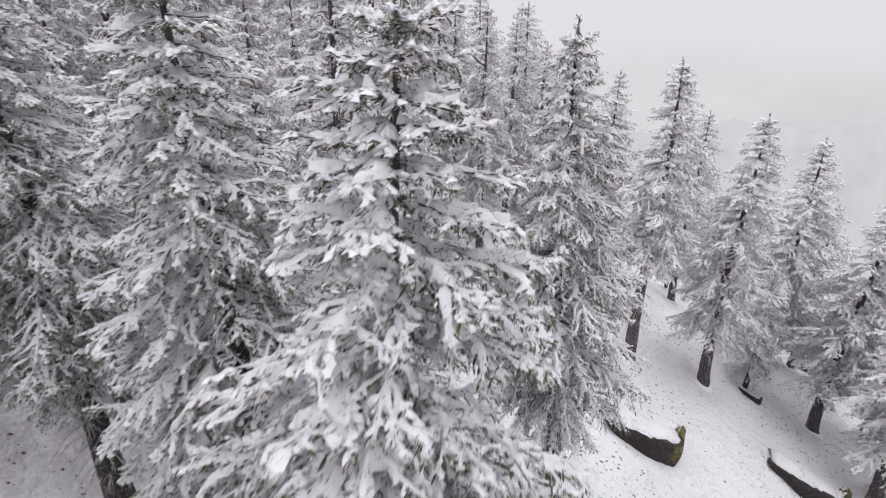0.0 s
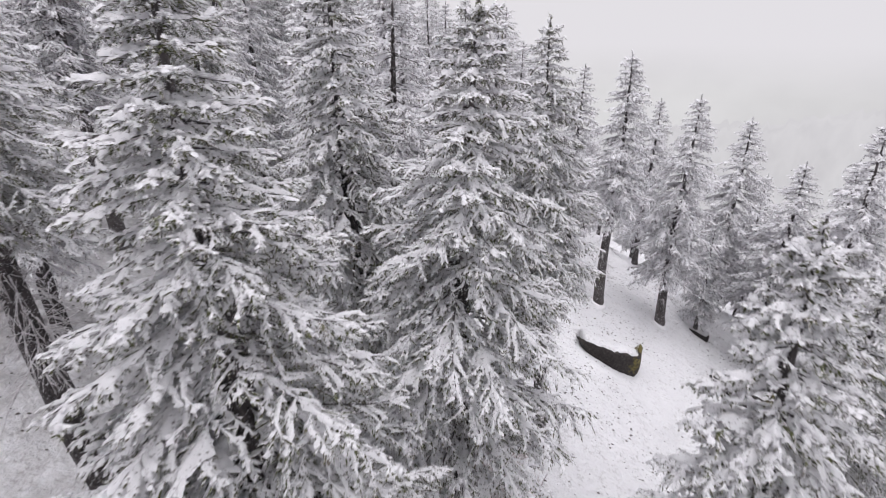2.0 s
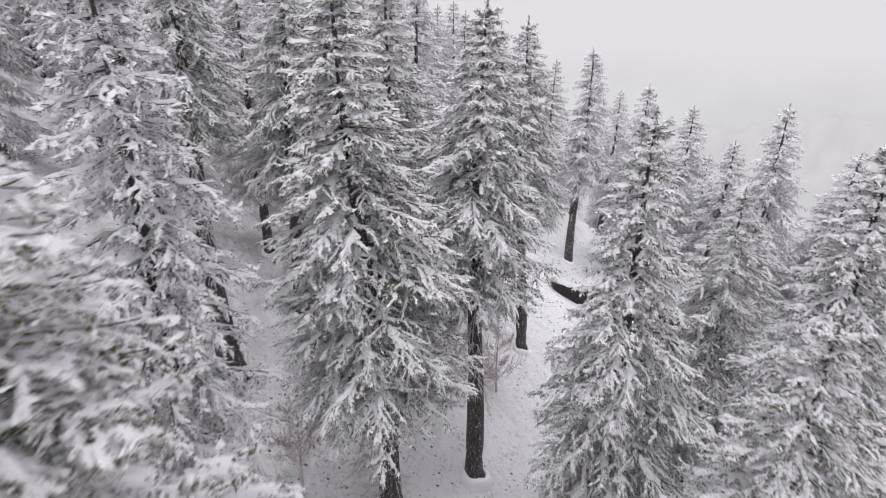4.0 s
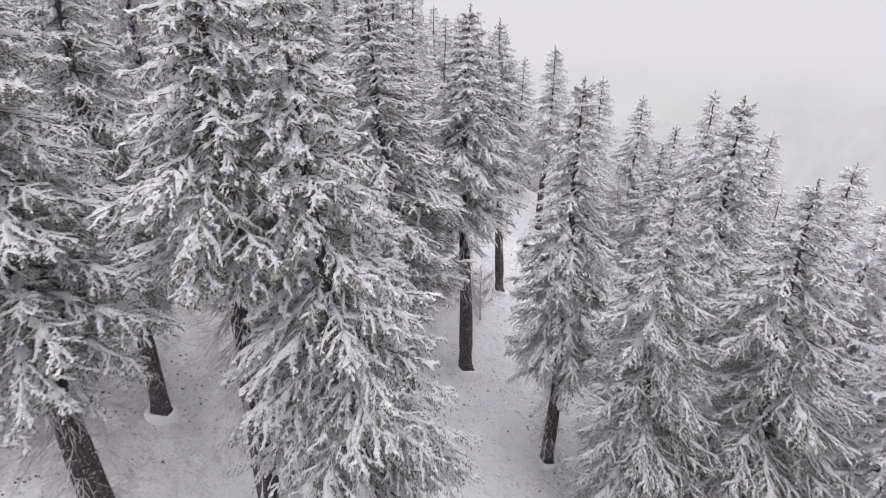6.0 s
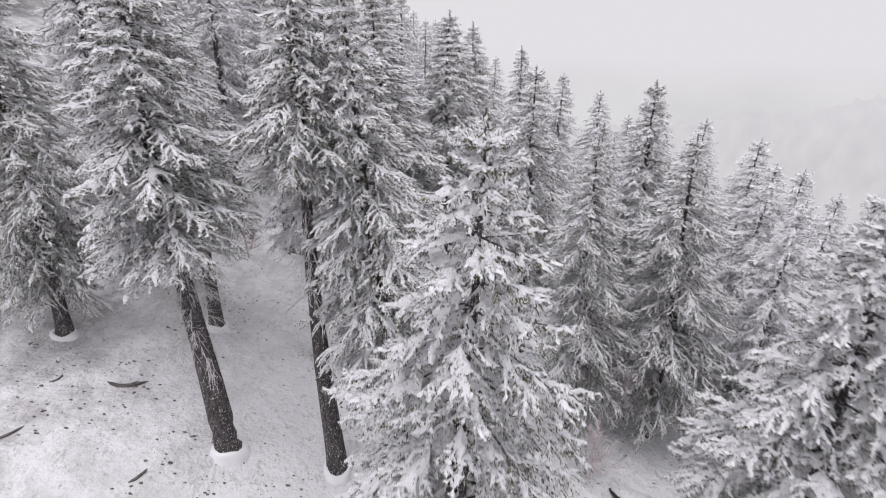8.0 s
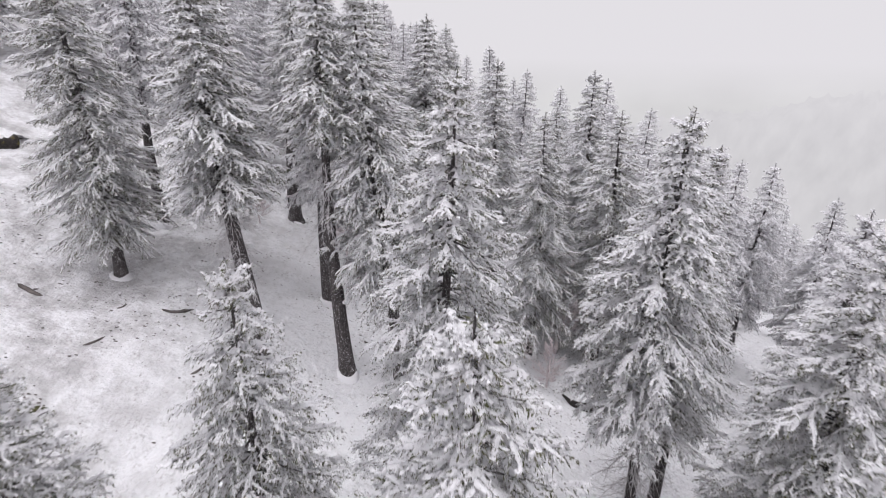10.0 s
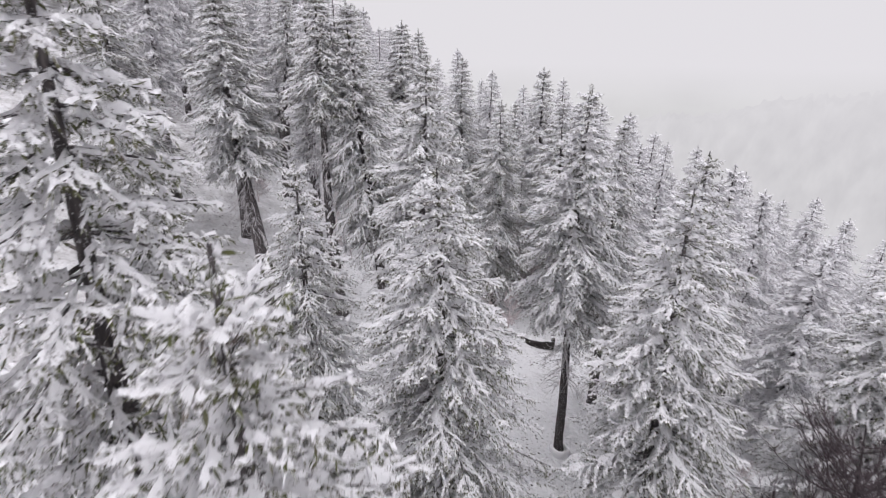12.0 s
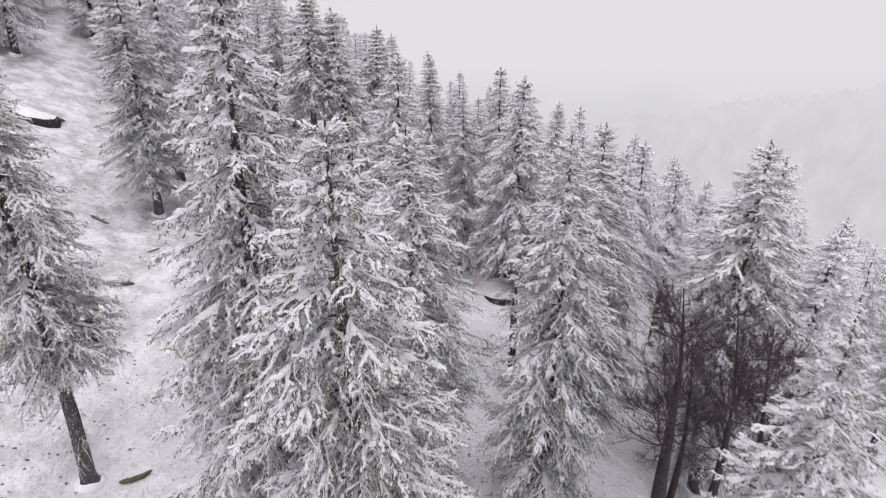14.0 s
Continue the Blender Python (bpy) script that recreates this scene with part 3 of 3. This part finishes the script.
# the far end, round the boulders
plant("bare_stem", -0.88, 28.6, 14.95, 0.95, (0, -2.4))
plant("mid_stem", 2.75, 42.5, 13.6, 1.15)
plant("mid_tall", 6.95, 43.6, 11.4, 1.15)
plant("mid_tall", 11.7, 49.2, 9.5, 1.2)
plant("mid_tall", 7.0, 54.0, 10.1)
plant("mid_tall", 13.9, 39.4, 10.8, 1.0)
plant("mid_tall", 13.7, 45.2, 7.6, 1.2)
plant("mid_tall", 15.3, 41.4, 7.6, 1.1)
plant("mid_tall", 17.0, 46.2, 7.6)
plant("mid_full", 18.5, 39.0, 8.1, 1.1)
# where the flight begins
plant("bare_stem", -2.6, 19.7, 15.3, 1.12, (-6.8, -0.5))
plant("tall", -4.85, 16.7, 15.8, 1.2, (-4.6, -4.6))
plant("tall", -6.28, 24.2, 16.2, 1.1, (3, 0.4))
plant("mid_tall", -6.0, 27.4, 16.4)
plant("bare_stem", -10.6, 24.4, 16.6, 1.05, (3.5, 3.5), None, 1.2)
plant("high_stem", -11.45, 20.1, 17.0, 1.05, (9, 5.5), None, 1.5)
plant("mid_tall", -15.5, 23.2, 19.0)
plant("mid_stem", -17.3, 28.1, 21.0, 1.0, (-3, -6.5))
plant("tall", 0.92, 16.15, 12.85, 0.98, (-4.5, 0.7))
plant("broad", 5.9, 23.6, 9.6, 0.95)
# the middle of the flight
plant("high_stem", -6.25, 7.65, 16.0, 1.1, (-1.3, -1.3))
plant("tall", -3.9, 8.0, 15.3, 0.95, (1.3, -4.2))
plant("bare_stem", -9.7, 6.87, 16.6, 1.1, (-3.4, -4.0), None, 1.2)
plant("broad", -16.95, 10.0, 17.5, 0.95)
plant("tall", -12.4, 12.5, 17.0)
plant("mid_stem", -17.0, 14.5, 19.5)
plant("mid_stem", -8.1, 12.8, 15.6)
plant("broad", 2.95, 12.9, 10.5, 0.9)
plant("broad", 7.0, 13.9, 10.5, 1.05)
plant("full", 5.2, 16.4, 5.2, 1.15)
plant("tall", 6.8, 18.7, 12.2, 1.05)
plant("mid_full", 16.6, 26.9, 8.4, 1.2)
plant("mid_full", 17.2, 23.0, 7.3, 1.1)
plant("mid_full", 12.8, 15.6, 7.5, 1.15)
plant("mid_full", 10.9, 13.0, 8.0, 0.95)
plant("young", -1.92, -0.3, 12.85, 0.92)
plant("tall", 6.85, 4.1, 10.4, 0.85)
plant("bare_stem", 4.0, 0.3, 11.95, 1.05, girth=0.68)
# the near end
plant("tall", -5.1, -13.3, 14.6, 0.9)
plant("broad", -3.25, -15.3, 11.95, 0.95)
plant("full", -1.9, -7.6, 10.7, 1.12)
plant("young", -5.0, -5.8, 10.6, 0.85)
plant("young", -7.5, -7.3, 10.5, 0.8)
plant("tall", -12.6, -8.8, 14.6, 0.86, (0, 0), None, 0.9)
plant("broad", 6.35, -3.2, 10.3, 0.95)
plant("full", 3.0, -8.6, 10.5, 0.95)
plant("broad", 10.7, -6.8, 10.1, 1.0)
plant("mid_full", 12.2, -6.0, 9.3, 1.0)
plant("broad", 5.2, -16.6, 8.5, 0.85)
plant("mid_full", 15.0, -6.2, 6.5, 1.2)
plant("mid_tall", 19.4, 11.8, 4.9, 1.1)
plant("mid_full", 25.4, 18.0, 3.0, 1.1)
plant("mid_full", 15.7, 17.8, 7.3, 0.9)
plant("mid_tall", 19.1, 20.0, 6.7)
plant("mid_tall", 20.95, 16.6, 5.4)
plant("mid_full", 30.4, 20.8, 2.4, 1.1)
plant("mid_full", 14.6, 21.4, 7.9, 1.1)
plant("mid_stem", 11.4, 3.0, 8.6, 1.1)
plant("mid_stem", 15.9, 7.0, 6.5, 1.1)
plant("mid_full", 9.0, 0.2, 8.8, 0.85)

plant("mid_tall", -13.2, 27.2, 17.2)
plant("mid_full", -14.6, 32.5, 18.0)
plant("mid_full", -10.4, 31.5, 16.0)
plant("mid_tall", -12.0, 37.0, 17.0)
plant("mid_tall", -20.5, 27.0, 21.0)
plant("mid_full", -3.2, 52.0, 14.0)
plant("mid_tall", -4.8, 48.0, 15.3)
plant("mid_full", -1.9, 58.0, 14.4)
plant("mid_tall", -5.7, 44.0, 15.8)
plant("mid_full", 1.1, 50.0, 12.6)
plant("mid_full", -8.5, 50.0, 16.5)

# the wood beyond, thinner round the clearings
rng = random.Random(7)
clearings = [(-13.5, 4, 8.5), (-15, -4, 7.5), (2.5, 35.5, 6.5), (7, 34, 6.5), (10, 38.5, 5.0), (-2, 8, 7), (0, 0, 6), (0, -12, 9), (3.5, 8, 4.5), (-2, 16, 5), (0, 24, 4.5), (-2, 30, 3), (3, 28, 4.5), (-12, -12, 6), (5, -12, 6), (9, -12, 7), (-22, 14, 5.5), (-27, 10, 8)]
lattice = [(x, y) for x in range(-46, 62, 5) for y in range(-18, 60, 5)] + [(x, y) for x in range(-60, 36, 8) for y in range(62, 84, 7)]
rng.shuffle(lattice)
for gx, gy in lattice:
    x, y = gx + rng.uniform(-2, 2), gy + rng.uniform(-2, 2)
    if any(math.hypot(x - a, y - b) < r for a, b, r in clearings):
        continue
    if any(math.hypot(x - a, y - b) < 3.3 for a, b, *_ in planted):
        continue
    if abs(x) > 12 + 0.95 * (y + 24) or (y < 24 and -19 < x < 9.5):
        continue
    if x < -18 and y < 24 and rng.random() < 0.5:
        continue
    tall_ = rng.uniform(11.0, 15.0) if x < -4 else (rng.uniform(7.0, 10.6) if x < 13 else rng.uniform(9.0, 12.8))
    near_ = y < 26 and -16 < x < 24
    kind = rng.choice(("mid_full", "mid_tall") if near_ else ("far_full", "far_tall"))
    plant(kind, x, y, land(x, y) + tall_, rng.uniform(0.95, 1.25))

for proto in KINDS.values():
    for ob in (*proto.children_recursive, proto):
        bpy.data.objects.remove(ob)


# ---- rocks, logs and litter ----
def boulder(x, y, size, turn, seed, stone=None, label="dark boulder with a thick cap of snow"):
    """A half-buried rock: a dark downhill rim with a mossy horn, snow filling it from the slope above."""
    rng = np.random.default_rng(seed)
    z = land(x, y)
    root = new("boulder")
    root.matrix_world = pose(x, y, z, 0, 0, turn)
    c_, s_ = math.cos(radians(turn)), math.sin(radians(turn))

    def soil(px, py):
        return lie(x + px * c_ - py * s_, y + px * s_ + py * c_) - z

    na = 44
    a = np.radians(np.linspace(162, 398, na))
    w = np.linspace(0, 1, na)
    wob = 1 + 0.05 * np.sin(3 * a + seed) + 0.04 * np.sin(7 * a + 2 * seed) + rng.uniform(-0.03, 0.03, na)
    rim = np.interp(w, [0, 0.10, 0.35, 0.60, 0.76, 0.84, 0.90, 1.0], [0.0, 0.16, 0.60, 0.86, 0.92, 1.22, 1.05, 0.1]) * size[2]
    rim = rim + rng.uniform(-0.05, 0.05, na) * size[2]
    rows_ = []
    for r, h in ((0.92, -0.5), (0.97, 0.0), (1.02, 0.35), (1.05, 0.72), (1.04, 0.93), (1.01, 1.0), (0.96, 0.98), (0.90, 0.80), (0.84, 0.1)):
        k = wob * r * (1 + rng.uniform(-0.02, 0.02, na))
        px, py = size[0] * k * np.cos(a), size[1] * k * np.sin(a)
        low = soil(px, py) - 0.02
        rows_.append(np.stack([px, py, np.where(h < 0, low - 0.5, low + h * rim * (1 + rng.uniform(-0.06, 0.06, na)))], -1))
    pr = len(rows_)
    i, j = np.meshgrid(np.arange(pr - 1), np.arange(na - 1), indexing="ij")
    q = i * na + j
    soup = Soup()
    soup.add(np.concatenate(rows_), np.stack([q, q + 1, q + na + 1, q + na], -1).reshape(-1, 4))
    part("stone", soup.mesh("stone", stone or ROCK), root, "dark brown stone with yellowish moss")
    # snow from just inside the rim back to the slope
    lip = rows_[6] * np.array([0.97, 0.97, 1.0])
    nv = 10
    rows_ = []
    for v in np.linspace(0, 1, nv):
        px = lip[:, 0] * (1 + 0.08 * v)
        py = lip[:, 1] * (1 - v) + v * size[1] * (1.25 + 0.5 * np.sin(np.pi * w))
        top_ = soil(px, py) + (lip[:, 2] - soil(lip[:, 0], lip[:, 1])) * (1 - v) ** 1.1 + 0.30 * size[2] * math.sin(math.pi * min(1, 1.25 * v)) * np.sin(np.pi * w) ** 0.5
        rows_.append(np.stack([px, py, top_ - 0.05 - 0.10 * (v > 0.95) + rng.uniform(-0.012, 0.012, na)], -1))
    rows_.insert(0, rows_[0] + np.array([0, 0, -0.25]))
    i, j = np.meshgrid(np.arange(nv), np.arange(na - 1), indexing="ij")
    q = i * na + j
    soup = Soup()
    soup.add(np.concatenate(rows_), np.stack([q, q + 1, q + na + 1, q + na], -1).reshape(-1, 4))
    part("snow_cap", soup.mesh("snow_cap", GROUND), root, "smooth white snow cap")
    return tagged(root, label, "rock", "rocks in the snow")


boulder(2.75, 36.7, (1.6, 1.15, 1.4), -4, 3)
boulder(10.6, 38.7, (1.55, 1.1, 1.2), -18, 4)
boulder(10.1, 45.2, (0.62, 0.4, 0.45), -24, 5, DARK_ROCK)
boulder(-16.7, -2.7, (1.85, 1.45, 1.55), 45, 6, BANDED_ROCK)
# far boulder: the mossier stone's paler tint stands in for haze
boulder(-26.9, 16.6, (1.35, 0.85, 0.66), 5, 7, BANDED_ROCK)
boulder(5.3, 9.8, (1.0, 0.6, 0.7), -20, 8, DARK_ROCK)


def stick(name, x, y, turn, length, radius, bend, seed, material, label):
    """A short fallen branch lying on the snow, with a stub."""
    rng = np.random.default_rng(seed)
    s = np.linspace(-0.5, 0.5, 8)
    xs, ys = s * length, bend * (s * 2) ** 2
    c, d = math.cos(radians(turn)), math.sin(radians(turn))
    px, py = x + xs * c - ys * d, y + xs * d + ys * c
    pz = np.array([land(p, q) for p, q in zip(px, py)]) + radius * 0.55
    root = new(name)
    root.location = (x, y, land(x, y))
    pts = np.stack([px - x, py - y, pz - land(x, y)], -1)
    soup = Soup()
    tubes(soup, pts[None], (radius * np.array([0.25, 0.9, 1, 1.05, 1, 0.9, 0.75, 0.2]))[None], 8, rng, 0.9, 0.18)
    part("stem", soup.mesh("stem", material), root)
    soup = Soup()
    side = np.stack([pts[4], pts[4] + np.array([0.12 * length, 0.10 * length, 0.05]), pts[4] + np.array([0.2 * length, 0.2 * length, 0.02])])
    tubes(soup, side[None], np.array([[0.5, 0.4, 0.15]]) * radius, 6, rng)
    part("stub", soup.mesh("stub", material), root)
    return tagged(root, label, "branch", "fallen branches")


stick("fallen_branch", -13.75, 8.25, 15, 1.25, 0.075, 0.22, 1, LITTER, "dark crooked fallen branch lying on snow")
stick("fallen_branch", -11.65, 5.2, 60, 0.6, 0.05, 0.05, 2, LITTER, "short dark stick lying on the snow")
stick("fallen_branch", -15.7, 5.6, 55, 0.8, 0.05, 0.05, 3, LITTER, "short dark stick lying on the snow")
stick("fallen_branch", -11.3, -8.5, 35, 1.0, 0.10, 0.10, 4, MOSSY, "mossy greenish log end lying in the snow")
stick("fallen_branch", -19.2, 7.4, -8, 1.0, 0.10, 0.05, 5, LITTER, "dark fallen branch half sunk in snow")
stick("fallen_branch", -15.9, 2.1, 25, 1.0, 0.11, 0.05, 6, MOSSY, "short mossy log lying on the snow")
stick("fallen_branch", -15.8, 7.9, 75, 0.5, 0.04, 0.10, 7, LITTER, "thin bent twig lying on the snow")


def litter():
    """Leaves, cones and stones that stick out of the thin snow."""
    rng = np.random.default_rng(9)
    n = 52000
    x, y = rng.uniform(-24, 16, n), rng.uniform(-20, 50, n)
    keep = np.sin(x * 0.7 + 1.3 * np.sin(y * 0.4)) + np.sin(y * 0.8 + x * 0.3) + rng.normal(0, 0.8, n) > 0.15
    x, y = x[keep], y[keep]
    n = len(x)
    z = lie(x, y) + 0.005
    r = 0.014 + 0.062 * rng.random(n) ** 3
    a = rng.uniform(0, 6.28, n)
    pts = []
    for k in range(5):
        q = a + k * 2 * math.pi / 5
        e = r * rng.uniform(0.6, 1.4, n)
        pts.append(np.stack([x + e * np.cos(q), y + e * np.sin(q) * 0.7, z + e * -0.34 * np.cos(q) * 0.9], -1))
    pts.append(np.stack([x, y, z + r * 0.55], -1))
    v = np.stack(pts, 1)
    base = np.arange(n)[:, None, None] * 6
    tris = np.array([[k, (k + 1) % 5, 5] for k in range(5)])[None] + base
    soup = Soup()
    soup.add(v, None, tris.reshape(-1, 3))
    tagged(new("ground_litter", soup.mesh("ground_litter", LITTER, False)), "dark leaves and cones scattered over thin snow", "litter", kind="stuff")


litter()


def bare_tree(x, y, height, seed, lean=(0, 0), skin=None, fine=1300, fork=0.18, spread=0.42, arms=30, twig=1.0, girth=1.0, name="bare_tree", label="leafless reddish-brown tree with fine bare twigs", kin="bare trees on the slope"):
    """A leafless, reddish-brown tree: trunk, limbs and a haze of fine twigs."""
    rng = np.random.default_rng(seed)
    root = new(name)
    skin = skin or BARE_TWIG
    root.matrix_world = pose(x, y, land(x, y), lean[0], lean[1], 0)
    zs = np.linspace(-0.6, height, 11)
    stem = np.stack([0.15 * np.sin(zs * 0.5 + seed), 0.12 * np.sin(zs * 0.4 + 2), zs], -1)
    soup = Soup()
    tubes(soup, stem[None], (0.155 * girth * height / 8 * (1 - np.clip(zs, 0, None) / height) ** 1.15 + 0.010)[None], 9, rng, 1, 0.08)
    part("trunk", soup.mesh("trunk", BARE_BARK if skin is BARE_TWIG else skin), root)

    def spray(start, way, length, radius, p, droop):
        s_ = np.linspace(0, 1, p)
        pth = start[:, None] + way[:, None] * (s_[None] * length[:, None])[..., None]
        pth = pth + np.cumsum(rng.normal(0, 0.035, pth.shape) * length[:, None, None], 1) * (s_ > 0)[None, :, None]
        pth[..., 2] += (0.30 * s_ ** 2 - droop * s_)[None] * length[:, None]
        return pth, radius[:, None] * (1.05 - 0.85 * s_)[None]

    n = arms
    z = height * rng.uniform(fork, 0.97, n)
    a = rng.uniform(0, 6.28, n)
    st = np.stack([np.interp(z, zs, stem[:, 0]), np.interp(z, zs, stem[:, 1]), z], -1)
    ln = (spread * height * (1.05 - z / height) ** 0.7 + 0.3) * rng.uniform(0.5, 1.0, n)
    w = unit(np.stack([np.cos(a), np.sin(a), rng.uniform(0.1, 0.7, n)], -1))
    limbs, rad = spray(st, w, ln, 0.008 + 0.008 * ln, 7, 0.10)
    soup = Soup()
    tubes(soup, limbs, rad, 4, rng)
    tagged(part("limb_work", soup.mesh("limb_work", skin), root), kind="stuff")
    soup = Soup()
    parents, lens = limbs, ln
    for gen, (count, frac, r) in enumerate(((14 * arms, 0.42, 0.0085), (fine, 0.50, 0.0058))):
        k = rng.integers(0, len(parents), count)
        f = rng.uniform(0.2, 1.0, count) * (parents.shape[1] - 1)
        lo = np.minimum(f.astype(int), parents.shape[1] - 2)
        fr = (f - lo)[:, None]
        s0 = parents[k, lo] * (1 - fr) + parents[k, lo + 1] * fr
        d0 = unit(parents[k, lo + 1] - parents[k, lo])
        w = unit(d0 + rng.normal(0, 0.55, (count, 3)) + np.array([0, 0, 0.12]))
        l2 = lens[k] * frac * rng.uniform(0.4, 1.1, count)
        pth, rr = spray(s0, w, l2, np.full(count, r * twig), 5 - gen, 0.0)
        tubes(soup, pth, rr, 3, rng)
        parents, lens = pth, l2
    tagged(part("twig_haze", soup.mesh("twig_haze", skin), root, "haze of fine twigs"), kind="stuff")
    return tagged(root, label, "tree", kin)


bare_tree(7.1, -10.3, 10.9, 41, (0, -5), fine=7000, fork=0.42, spread=0.34, arms=64, girth=1.5)
bare_tree(8.9, -10.5, 10.8, 42, (0, -5), fine=6000, fork=0.40, spread=0.32, arms=60)
bare_tree(7.8, -9.6, 8.8, 43, (0, -3), fine=1600, fork=0.45, spread=0.28)
bare_tree(10.4, -10.2, 10.0, 44, (0, -4), fine=3600, fork=0.38, spread=0.32, arms=50)


def frosted_shrub(x, y, height, seed, fine=1000):
    """A leafless bush, its twigs white and pinkish with frost."""
    return bare_tree(x, y, height, seed, skin=PINK_TWIG, fine=fine, twig=1.9, name="frosted_shrub", label="leafless bush with pinkish twigs under white frost", kin="frosted bushes")


frosted_shrub(4.6, 13.6, 6.2, 51, 2600)
frosted_shrub(3.6, 15.4, 5.6, 52, 2600)
frosted_shrub(-5.0, 21.4, 3.2, 53)
frosted_shrub(-1.9, 24.6, 3.0, 54)
frosted_shrub(3.7, 10.3, 2.6, 55)
frosted_shrub(-7.6, 16.6, 3.6, 56)
frosted_shrub(-8.8, -7.4, 4.2, 57, 2000)
frosted_shrub(-4.4, 23.4, 2.4, 58, 700)
frosted_shrub(-13.1, 17.7, 1.9, 59, 600)
frosted_shrub(-6.4, 14.5, 2.6, 60, 700)
frosted_shrub(2.8, 12.2, 1.8, 61, 600)
frosted_shrub(8.5, 14.8, 1.8, 62, 600)
frosted_shrub(11.4, -1.4, 2.0, 63, 600)
